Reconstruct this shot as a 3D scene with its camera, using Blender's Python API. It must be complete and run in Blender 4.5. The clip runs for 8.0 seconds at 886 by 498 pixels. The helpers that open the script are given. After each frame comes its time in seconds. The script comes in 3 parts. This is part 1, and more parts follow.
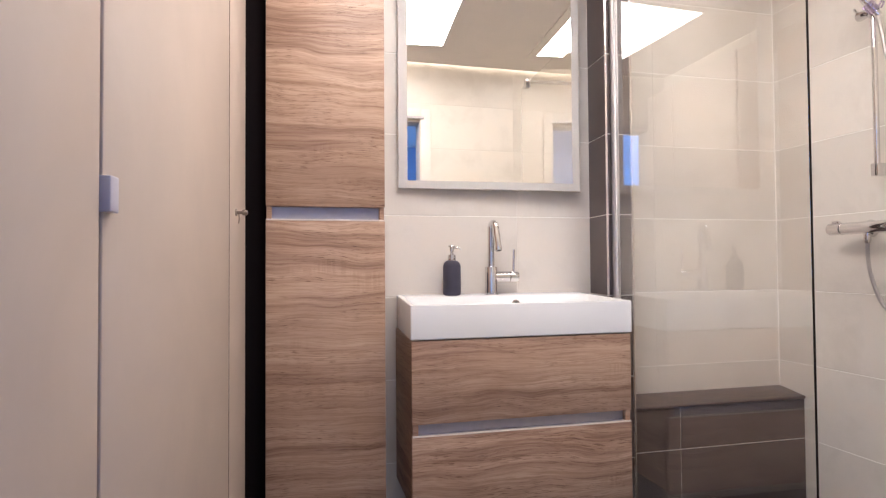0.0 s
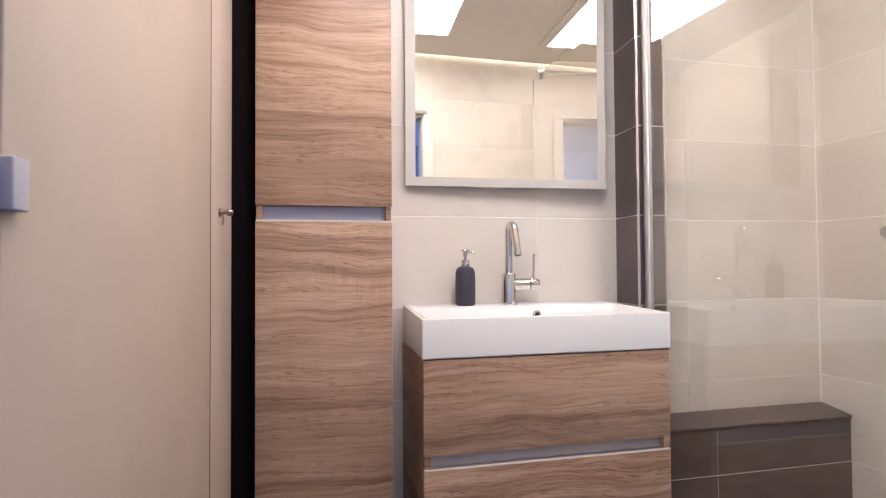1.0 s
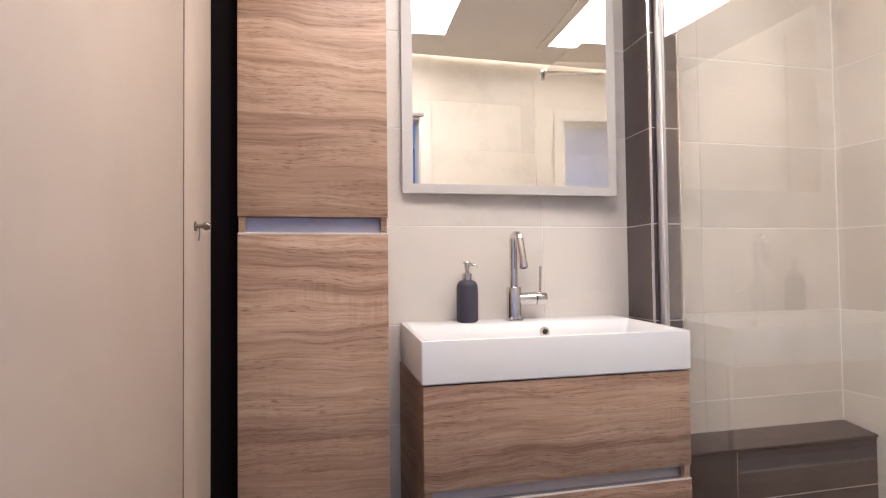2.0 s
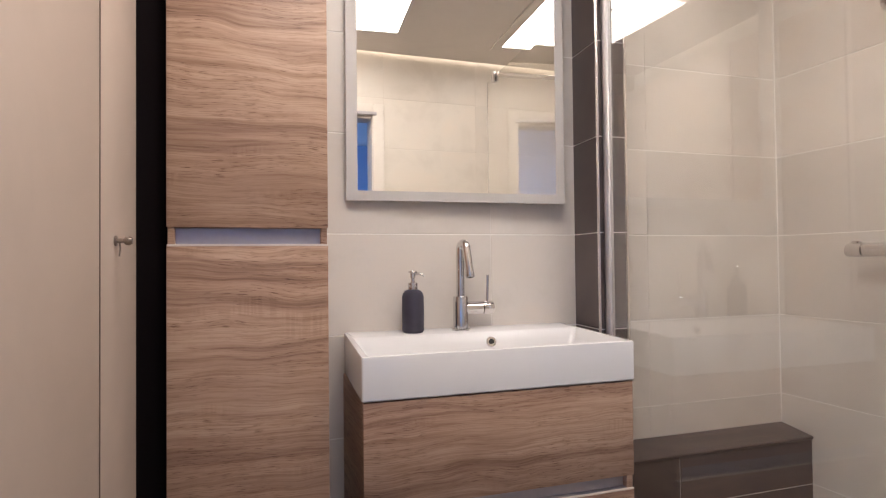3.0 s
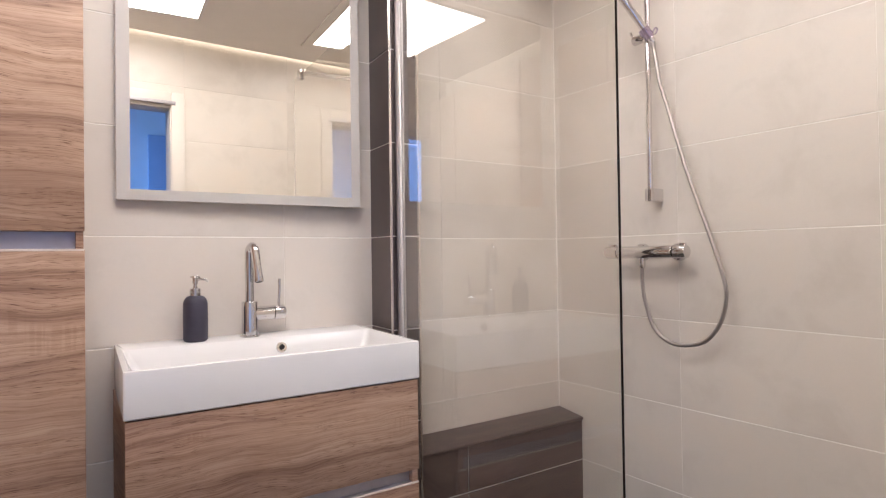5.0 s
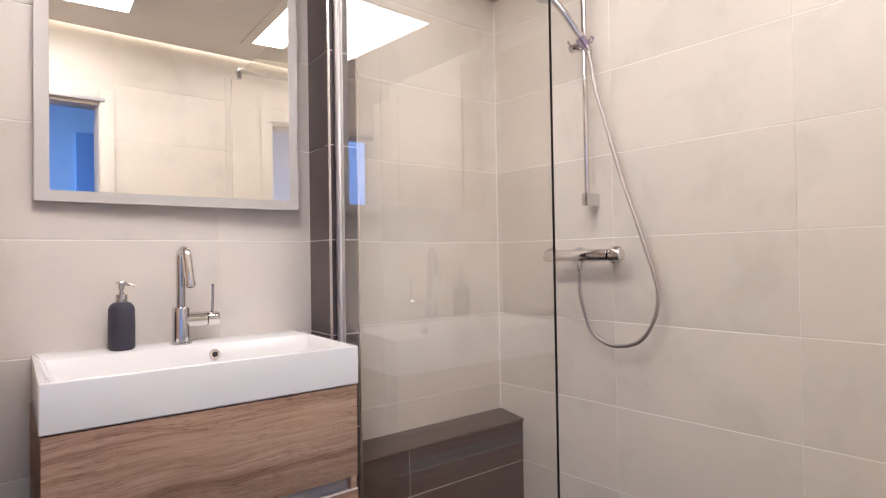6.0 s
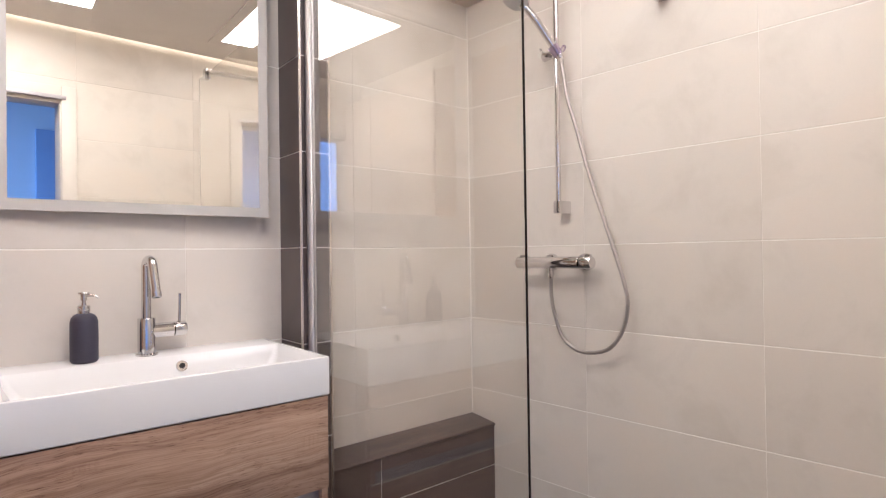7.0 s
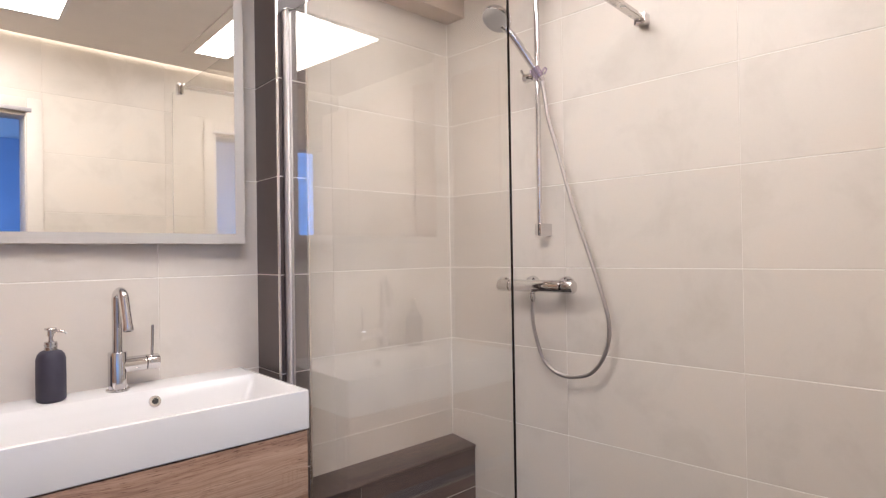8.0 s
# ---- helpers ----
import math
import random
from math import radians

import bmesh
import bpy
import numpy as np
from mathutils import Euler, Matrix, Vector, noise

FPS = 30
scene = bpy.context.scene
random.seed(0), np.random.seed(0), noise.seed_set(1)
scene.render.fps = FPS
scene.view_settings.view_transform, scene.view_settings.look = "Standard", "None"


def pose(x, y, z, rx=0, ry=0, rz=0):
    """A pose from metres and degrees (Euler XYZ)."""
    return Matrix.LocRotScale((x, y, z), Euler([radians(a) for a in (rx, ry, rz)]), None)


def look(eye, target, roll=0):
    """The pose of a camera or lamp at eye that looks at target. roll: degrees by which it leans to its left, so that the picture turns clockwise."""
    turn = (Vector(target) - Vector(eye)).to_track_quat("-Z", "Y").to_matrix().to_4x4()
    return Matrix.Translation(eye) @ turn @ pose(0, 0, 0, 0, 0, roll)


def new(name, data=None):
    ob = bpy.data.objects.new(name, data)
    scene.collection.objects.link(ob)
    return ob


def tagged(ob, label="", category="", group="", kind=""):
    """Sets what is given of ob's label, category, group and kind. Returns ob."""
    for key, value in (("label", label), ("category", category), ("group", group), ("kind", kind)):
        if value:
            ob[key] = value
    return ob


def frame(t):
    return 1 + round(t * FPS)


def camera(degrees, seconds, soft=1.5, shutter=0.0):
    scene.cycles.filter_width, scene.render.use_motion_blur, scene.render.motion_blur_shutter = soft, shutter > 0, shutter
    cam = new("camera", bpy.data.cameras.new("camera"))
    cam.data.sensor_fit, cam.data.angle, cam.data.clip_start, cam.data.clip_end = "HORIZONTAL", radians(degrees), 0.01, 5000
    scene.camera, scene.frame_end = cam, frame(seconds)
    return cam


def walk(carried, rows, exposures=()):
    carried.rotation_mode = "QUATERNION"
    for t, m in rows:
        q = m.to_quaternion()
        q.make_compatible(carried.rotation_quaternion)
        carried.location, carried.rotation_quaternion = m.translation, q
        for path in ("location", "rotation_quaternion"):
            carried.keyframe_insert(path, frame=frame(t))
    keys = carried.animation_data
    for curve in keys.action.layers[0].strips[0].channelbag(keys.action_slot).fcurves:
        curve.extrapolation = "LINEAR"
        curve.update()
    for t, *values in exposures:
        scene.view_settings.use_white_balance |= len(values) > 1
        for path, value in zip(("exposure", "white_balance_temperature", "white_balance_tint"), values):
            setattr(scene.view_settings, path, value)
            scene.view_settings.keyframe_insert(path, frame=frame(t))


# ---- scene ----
cam = camera(73.3, 8.0, soft=1.25)
PATH = [
    (0, (0.005, -0.02, 0.97), (0.478, 1.923, 1.021), -0.4),
    (0.5, (0.008, 0.098, 0.97), (0.485, 2.039, 1.026), -0.4),
    (1, (0.007, 0.218, 0.989), (0.494, 2.156, 1.042), -0.4),
    (1.5, (0.012, 0.304, 1.021), (0.507, 2.241, 1.071), -0.5),
    (1.7, (0.017, 0.328, 1.02), (0.512, 2.265, 1.081), -0.6),
    (2.8, (0.07, 0.381, 1.054), (0.655, 2.293, 1.106), -0.7),
    (3, (0.08, 0.377, 1.067), (0.709, 2.275, 1.107), -0.6),
    (3.5, (0.114, 0.364, 1.076), (0.877, 2.212, 1.107), -0.6),
    (4, (0.134, 0.357, 1.082), (1.049, 2.135, 1.111), -0.6),
    (4.5, (0.161, 0.333, 1.086), (1.193, 2.046, 1.111), -0.7),
    (5, (0.183, 0.316, 1.084), (1.311, 1.967, 1.108), -0.8),
    (5.2, (0.19, 0.315, 1.083), (1.356, 1.94, 1.11), -0.9),
    (6.3, (0.203, 0.307, 1.089), (1.5, 1.83, 1.114), -0.85),
    (6.5, (0.198, 0.308, 1.101), (1.509, 1.818, 1.119), -0.8),
    (7, (0.205, 0.312, 1.123), (1.547, 1.795, 1.141), -0.8),
    (7.5, (0.218, 0.33, 1.178), (1.592, 1.783, 1.194), -0.9),
    (8, (0.21, 0.342, 1.204), (1.611, 1.769, 1.223), -0.9),
]
EXPOSURES = [(0, 0.08, 6300, 10), (1.5, 0.06, 6330, 10), (3.0, -0.36, 6550, 10), (3.5, -0.57, 6620, 10), (4.0, -0.53, 6570, 10), (4.5, -0.39, 6470, 10), (5.0, -0.15, 6320, 10), (6.5, -0.06, 6260, 10), (8.0, -0.1, 6260, 10)]
walk(cam, [(t, look(eye, target, roll)) for t, eye, target, roll in PATH], EXPOSURES)

# ---- world and exposure ----
world = bpy.data.worlds.new("world")
scene.world = world
world.use_nodes = True
world.node_tree.nodes["Background"].inputs["Color"].default_value = (0.35, 0.55, 1.0, 1)
world.node_tree.nodes["Background"].inputs["Strength"].default_value = 0.3
PANEL_LIGHT = 14.8
COVE_LIGHT = 4.8
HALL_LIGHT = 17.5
SIDE_LIGHT = 7.5

# ---- plan (metres) ----
NORTH = 2.14      # tiled face of the wall behind the basin
EAST = 2.02       # tiled face of the shower wall
SOUTH = 0.32      # tiled face of the wall with the doorway, at the turning point of that wall
SLANT = -0.1      # by which that wall runs out of square, metres for each metre
TURN_X = 0.65
WEST = -0.43
CEIL = 2.32
JOINT_Z = 1.15    # one horizontal joint; the others lie 0.30 apart
GLASS_X = 1.1435


def south_at(x, away=0.0):
    """y of the doorway wall's face at x, or of a line beside it."""
    return SOUTH + SLANT * (x - TURN_X) + away


# ---- materials ----
def material(name, rough=0.5, metal=0.0, colour=(0.8, 0.8, 0.8)):
    m = bpy.data.materials.new(name)
    m.use_nodes = True
    b = m.node_tree.nodes["Principled BSDF"]
    b.inputs["Base Color"].default_value = (*colour, 1)
    b.inputs["Roughness"].default_value = rough
    b.inputs["Metallic"].default_value = metal
    return m, m.node_tree, b


def node(tree, kind, **values):
    n = tree.nodes.new(kind)
    for key, value in values.items():
        n.inputs[key.replace("_", " ")].default_value = value
    return n


def coords(tree, scale=(1, 1, 1), shuffle=0.0):
    """Object coordinates, stretched, and shifted piece by piece where shuffle is set."""
    c = tree.nodes.new("ShaderNodeTexCoord")
    mp = node(tree, "ShaderNodeMapping", Scale=scale)
    tree.links.new(c.outputs["Object"], mp.inputs["Vector"])
    if shuffle:
        info = tree.nodes.new("ShaderNodeObjectInfo")
        mul = tree.nodes.new("ShaderNodeVectorMath")
        mul.operation = "SCALE"
        mul.inputs[0].default_value = (shuffle, shuffle * 0.7, shuffle * 1.3)
        tree.links.new(info.outputs["Random"], mul.inputs["Scale"])
        tree.links.new(mul.outputs["Vector"], mp.inputs["Location"])
    return mp.outputs["Vector"]


def noise_of(tree, vec, scale, detail=4.0, rough=0.55, distort=0.0):
    n = node(tree, "ShaderNodeTexNoise", Scale=scale, Detail=detail, Roughness=rough, Distortion=distort)
    tree.links.new(vec, n.inputs["Vector"])
    return n.outputs["Fac"]


def ramp(tree, fac, stops):
    r = tree.nodes.new("ShaderNodeValToRGB")
    e = r.color_ramp.elements
    while len(e) < len(stops):
        e.new(0.5)
    for el, (p, c) in zip(e, stops):
        el.position, el.color = p, (*c, 1) if len(c) == 3 else c
    tree.links.new(fac, r.inputs["Fac"])
    return r.outputs["Color"]


def mix(tree, a, b, fac, blend="MIX"):
    n = tree.nodes.new("ShaderNodeMix")
    n.data_type, n.blend_type = "RGBA", blend
    for sock, v in ((n.inputs[0], fac), (n.inputs[6], a), (n.inputs[7], b)):
        if isinstance(v, (int, float)):
            sock.default_value = v
        elif isinstance(v, tuple):
            sock.default_value = (*v, 1)
        else:
            tree.links.new(v, sock)
    return n.outputs[2]


def span(tree, value, lo, hi):
    n = tree.nodes.new("ShaderNodeMapRange")
    n.inputs["To Min"].default_value, n.inputs["To Max"].default_value = lo, hi
    tree.links.new(value, n.inputs["Value"])
    return n.outputs["Result"]


def bump(tree, b, height, strength, distance=0.002):
    n = node(tree, "ShaderNodeBump", Strength=strength, Distance=distance)
    tree.links.new(height, n.inputs["Height"])
    tree.links.new(n.outputs["Normal"], b.inputs["Normal"])


def tile_material(name, light, dark, warm, rough):
    """Matt concrete-look ceramic: soft clouds, a fine speckle and a shade of its own for every tile."""
    m, t, b = material(name, rough)
    v = coords(t, shuffle=37.0)
    clouds = noise_of(t, v, 4.5, 5, 0.6, 0.4)
    fine = noise_of(t, v, 130, 3, 0.6)
    base = ramp(t, clouds, [(0.34, dark), (0.5, light), (0.68, warm)])
    col = mix(t, base, tuple(0.9 * x for x in dark), span(t, fine, 0.0, 0.16))
    info = t.nodes.new("ShaderNodeObjectInfo")
    hue = t.nodes.new("ShaderNodeHueSaturation")
    t.links.new(span(t, info.outputs["Random"], 0.95, 1.04), hue.inputs["Value"])
    t.links.new(col, hue.inputs["Color"])
    t.links.new(hue.outputs["Color"], b.inputs["Base Color"])
    t.links.new(span(t, clouds, rough - 0.07, rough + 0.1), b.inputs["Roughness"])
    bump(t, b, fine, 0.08, 0.0008)
    return m


def wood_material(name):
    """Sonoma oak foil: level wavy grain, pale and brown bands, growth rings, short dark pores and faint saw marks."""
    m, t, b = material(name, 0.48)
    v = coords(t, (1, 1, 1), shuffle=5.0)

    def mapped(vec, sx, sz):
        mp = node(t, "ShaderNodeMapping", Scale=(sx, sx, sz))
        t.links.new(vec, mp.inputs["Vector"])
        return mp.outputs["Vector"]

    def pushed(vec, by, scale, sx, sz):
        """vec shifted upright by a noise."""
        n = node(t, "ShaderNodeTexNoise", Scale=scale, Detail=2.0)
        t.links.new(mapped(v, sx, sz), n.inputs["Vector"])
        o = t.nodes.new("ShaderNodeVectorMath")
        o.operation = "MULTIPLY_ADD"
        o.inputs[1].default_value = (0.0, 0.0, by)
        t.links.new(n.outputs["Color"], o.inputs[0])
        t.links.new(vec, o.inputs[2])
        return o.outputs["Vector"]

    swirl = pushed(v, 0.075, 1.0, 3.0, 5.0)
    warped = pushed(swirl, 0.004, 1.0, 13, 22)
    bands = noise_of(t, mapped(swirl, 0.6, 13), 1.0, 4, 0.6)
    tone = noise_of(t, mapped(swirl, 1.6, 6), 1.0, 2, 0.5)
    rings = noise_of(t, mapped(warped, 1.3, 62), 1.0, 4, 0.62)
    streak = noise_of(t, mapped(warped, 9, 380), 1.0, 2, 0.5)
    dash = noise_of(t, mapped(warped, 28, 560), 1.0, 2, 0.5)
    where = noise_of(t, mapped(swirl, 3.2, 20), 1.0, 2, 0.5)
    pale, mid, deep = (0.570, 0.390, 0.278), (0.475, 0.309, 0.217), (0.345, 0.208, 0.143)
    col = ramp(t, bands, [(0.30, deep), (0.40, mid), (0.50, pale), (0.57, mid), (0.61, deep), (0.66, mid), (0.74, pale)])
    col = mix(t, col, ramp(t, tone, [(0.36, (0.82, 0.77, 0.74)), (0.58, (1.0, 1.0, 1.0))]), 0.85, "MULTIPLY")
    # growth rings: soft on one side, sharp and brown on the other
    ring = ramp(t, rings, [(0.32, (0.70, 0.62, 0.56)), (0.46, (1, 1, 1)), (0.535, (0.96, 0.94, 0.93)), (0.55, (0.72, 0.64, 0.58)), (0.60, (1, 1, 1))])
    col = mix(t, col, ring, 0.85, "MULTIPLY")
    col = mix(t, col, ramp(t, streak, [(0.40, (0.80, 0.75, 0.71)), (0.52, (1, 1, 1))]), 0.6, "MULTIPLY")
    # short dark pores in clusters
    pores = ramp(t, dash, [(0.34, (0.46, 0.38, 0.33)), (0.42, (1, 1, 1))])
    col = mix(t, col, pores, ramp(t, where, [(0.42, (0.25, 0.25, 0.25)), (0.56, (1.0, 1.0, 1.0))]), "MULTIPLY")
    # faint upright saw marks in patches
    saw = noise_of(t, mapped(v, 170, 7), 1.0, 1, 0.4)
    saw_at = noise_of(t, mapped(v, 5.5, 17), 1.0, 1, 0.4)
    marks = ramp(t, saw, [(0.42, (0.86, 0.82, 0.79)), (0.55, (1, 1, 1))])
    col = mix(t, col, marks, ramp(t, saw_at, [(0.62, (0.0, 0.0, 0.0)), (0.72, (0.6, 0.6, 0.6))]), "MULTIPLY")
    t.links.new(col, b.inputs["Base Color"])
    t.links.new(span(t, streak, 0.56, 0.42), b.inputs["Roughness"])
    bump(t, b, dash, 0.15, 0.0008)
    return m


def paint_material(name, colour, rough, spread=0.06, size=2.5):
    m, t, b = material(name, rough)
    v = coords(t)
    n = noise_of(t, v, size, 5, 0.6, 0.6)
    fine = noise_of(t, v, 240, 2, 0.5)
    col = ramp(t, n, [(0.3, tuple(x * (1 - spread) for x in colour)), (0.7, tuple(min(1, x * (1 + spread)) for x in colour))])
    t.links.new(col, b.inputs["Base Color"])
    t.links.new(span(t, n, rough - 0.06, rough + 0.08), b.inputs["Roughness"])
    bump(t, b, fine, 0.05, 0.0006)
    return m


def metal_material(name, colour, rough):
    m, t, b = material(name, rough, 1.0, colour)
    n = noise_of(t, coords(t), 35, 4, 0.6)
    t.links.new(span(t, n, rough * 0.6, rough * 1.5), b.inputs["Roughness"])
    return m


def glow_material(name, colour, strength):
    m, t, b = material(name, 0.4, 0.0, (0.9, 0.9, 0.9))
    b.inputs["Emission Color"].default_value = (*colour, 1)
    b.inputs["Emission Strength"].default_value = strength
    return m


def glass_material(name, colour, rough=0.0, ior=1.62):
    m, t, b = material(name, rough, 0.0, colour)
    b.inputs["Transmission Weight"].default_value = 1.0
    b.inputs["IOR"].default_value = ior
    return m


CREAM = tile_material("cream_tile", (0.735, 0.672, 0.603), (0.680, 0.616, 0.546), (0.757, 0.676, 0.594), 0.38)
BROWN = tile_material("dark_tile", (0.092, 0.069, 0.064), (0.075, 0.056, 0.052), (0.110, 0.083, 0.075), 0.33)
GROUT = paint_material("pale_grout", (0.90, 0.86, 0.80), 0.8, 0.05, 30)
SOFTGROUT = paint_material("soft_grout", (0.735, 0.672, 0.603), 0.8, 0.05, 30)
WOOD = wood_material("sonoma_oak")
LACQUER = paint_material("cream_lacquer", (0.575, 0.468, 0.39), 0.42, 0.075, 2.6)
CERAMIC = paint_material("white_ceramic", (0.77, 0.750, 0.738), 0.12, 0.01, 4)
CEILING = paint_material("ceiling_paint", (0.82, 0.77, 0.72), 0.75, 0.03, 3)
WHITE = paint_material("white_paint", (0.78, 0.76, 0.74), 0.4, 0.03, 5)
PLASTIC = paint_material("white_plastic", (0.52, 0.49, 0.55), 0.35, 0.02, 8)
HALLPAINT = paint_material("hall_paint", (0.72, 0.74, 0.78), 0.7, 0.04, 2)
# Near-black that puts the darkness of the cupboard's gaps into the colour.
BLACK = paint_material("gap_black", (0.0075, 0.0042, 0.0046), 0.9, 0.1, 6)
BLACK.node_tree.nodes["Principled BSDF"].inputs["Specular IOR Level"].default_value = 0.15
SLATE = paint_material("slate_rubber", (0.042, 0.038, 0.060), 0.5, 0.12, 20)
CHROME = metal_material("chrome", (0.72, 0.70, 0.69), 0.055)
STEEL = metal_material("brushed_steel", (0.66, 0.63, 0.60), 0.24)
ALU = metal_material("anodised_aluminium", (0.50, 0.47, 0.49), 0.5)
SATIN = metal_material("satin_profile", (0.72, 0.68, 0.67), 0.5)
TRIM = metal_material("polished_trim", (0.85, 0.80, 0.77), 0.2)
NICKEL = metal_material("aged_nickel", (0.34, 0.29, 0.25), 0.3)
HOSE = metal_material("metal_hose", (0.52, 0.48, 0.46), 0.36)
MIRROR, _, _ = material("silver_mirror", 0.0, 1.0, (0.93, 0.92, 0.88))
FROST = paint_material("frosted_mirror", (0.575, 0.54, 0.505), 0.6, 0.02, 3)
FROST.node_tree.nodes["Principled BSDF"].inputs["Metallic"].default_value = 0.25
GLASS = glass_material("clear_glass", (0.957, 0.957, 0.932))
LIP = paint_material("pale_lip", (0.72, 0.63, 0.55), 0.3, 0.03, 20)
SEAL = paint_material("dark_seal", (0.026, 0.018, 0.013), 0.9, 0.1, 10)
SEAL.node_tree.nodes["Principled BSDF"].inputs["Specular IOR Level"].default_value = 0.15
# Brown that stands for the shade in the cupboard's narrow gap.
GAPSHADE = paint_material("gap_shade", (0.16, 0.115, 0.09), 0.8, 0.3, 9)
HOLE = paint_material("hole_shade", (0.01, 0.008, 0.007), 0.6, 0.1, 10)
LILAC = glass_material("lilac_plastic", (0.72, 0.62, 0.85), 0.2, 1.4)
SPRAY = paint_material("grey_rubber", (0.60, 0.585, 0.58), 0.5, 0.05, 10)
FLOORTILE = tile_material("floor_tile", (0.082, 0.073, 0.067), (0.068, 0.061, 0.056), (0.096, 0.084, 0.076), 0.5)
PANEL = glow_material("light_diffuser", (1.0, 0.935, 0.905), PANEL_LIGHT)
COVE = glow_material("cove_strip", (1.0, 0.90, 0.79), COVE_LIGHT)
CASING = paint_material("casing_paint", (0.68, 0.625, 0.565), 0.45, 0.03, 5)
BLUE = paint_material("blue_door_paint", (0.30, 0.36, 0.5), 0.5, 0.05, 3)


# ---- mesh helpers ----
def box(bm, lo, hi, bevel=0.0, seg=2):
    lo, hi = [min(a, b) for a, b in zip(lo, hi)], [max(a, b) for a, b in zip(lo, hi)]
    c = [(a + b) / 2 for a, b in zip(lo, hi)]
    s = [b - a for a, b in zip(lo, hi)]
    made = bmesh.ops.create_cube(bm, size=1, matrix=Matrix.Translation(c) @ Matrix.Diagonal((*s, 1)))
    if bevel:
        edges = list({e for v in made["verts"] for e in v.link_edges})
        bmesh.ops.bevel(bm, geom=edges, offset=bevel, segments=seg, profile=0.5, affect="EDGES")
    return bm


def prism(bm, corners, z0, z1):
    """An upright block over a flat outline."""
    low = [bm.verts.new((x, y, z0)) for x, y in corners]
    high = [bm.verts.new((x, y, z1)) for x, y in corners]
    return loft(bm, [low, high])


def ring_at(bm, centre, axis, radius, n):
    q = Vector(axis).normalized().to_track_quat("Z", "Y").to_matrix()
    c = Vector(centre)
    return [bm.verts.new(c + q @ Vector((radius * math.cos(2 * math.pi * i / n), radius * math.sin(2 * math.pi * i / n), 0))) for i in range(n)]


def loft(bm, rings, cap=True):
    for a, b in zip(rings, rings[1:]):
        for i in range(len(a)):
            j = (i + 1) % len(a)
            bm.faces.new((a[i], a[j], b[j], b[i]))
    if cap:
        bm.faces.new(rings[0][::-1])
        bm.faces.new(rings[-1])
    return bm


def lathe(bm, base, axis, profile, n=32):
    """A turned form: profile rows are (distance along axis, radius)."""
    ax = Vector(axis).normalized()
    return loft(bm, [ring_at(bm, Vector(base) + ax * h, ax, max(r, 0.0004), n) for h, r in profile])


def tube(bm, points, radius, n=12):
    pts = [Vector(p) for p in points]
    rings, prev = [], None
    for i, p in enumerate(pts):
        d = (pts[min(i + 1, len(pts) - 1)] - pts[max(i - 1, 0)]).normalized()
        if prev is None:
            side = d.orthogonal().normalized()
        else:
            side = (prev - d * prev.dot(d)).normalized()
        prev = side
        up = d.cross(side)
        r = radius(i / (len(pts) - 1)) if callable(radius) else radius
        rings.append([bm.verts.new(p + r * (side * math.cos(2 * math.pi * k / n) + up * math.sin(2 * math.pi * k / n))) for k in range(n)])
    return loft(bm, rings)


def smooth_path(knots, steps=10):
    """Catmull-Rom through the knots."""
    k = [Vector(p) for p in knots]
    k = [2 * k[0] - k[1]] + k + [2 * k[-1] - k[-2]]
    out = []
    for a, b, c, d in zip(k, k[1:], k[2:], k[3:]):
        for i in range(steps):
            u = i / steps
            out.append(0.5 * (2 * b + (c - a) * u + (2 * a - 5 * b + 4 * c - d) * u * u + (3 * b - a - 3 * c + d) * u ** 3))
    return out + [k[-2]]


def rounded_rect(bm, x0, x1, y0, y1, z, r, n=5):
    out = []
    for cx, cy, a0 in ((x1 - r, y1 - r, 0), (x0 + r, y1 - r, 90), (x0 + r, y0 + r, 180), (x1 - r, y0 + r, 270)):
        for i in range(n + 1):
            a = radians(a0 + 90 * i / n)
            out.append(bm.verts.new((cx + r * math.cos(a), cy + r * math.sin(a), z)))
    return out


def mesh_of(name, bm, mat, smooth=True):
    bmesh.ops.recalc_face_normals(bm, faces=bm.faces)
    me = bpy.data.meshes.new(name)
    bm.to_mesh(me)
    bm.free()
    me.materials.append(mat)
    if smooth:
        me.shade_smooth()
        me.set_sharp_from_angle(angle=radians(35))
    return me


def thing(name, base, label, category, group=""):
    e = new(name)
    e.empty_display_size = 0.05
    e.location = base
    return tagged(e, label, category, group)


def world_base(ob):
    p = Vector((0, 0, 0))
    while ob is not None:
        p += ob.location
        ob = ob.parent
    return p


def part(name, bm, mat, parent, label="", at=None):
    """Links a bmesh, given in the room's coordinates, as one mesh under parent."""
    base = world_base(parent)
    origin = Vector(at) if at is not None else base
    bmesh.ops.translate(bm, verts=bm.verts, vec=-origin)
    ob = new(name, mesh_of(name, bm, mat))
    ob.parent = parent
    ob.location = origin - base
    if label:
        tagged(ob, label)
    return ob


def setting(name, bm, mat, label, category):
    ob = new(name, mesh_of(name, bm, mat))
    return tagged(ob, label, category, kind="structure")


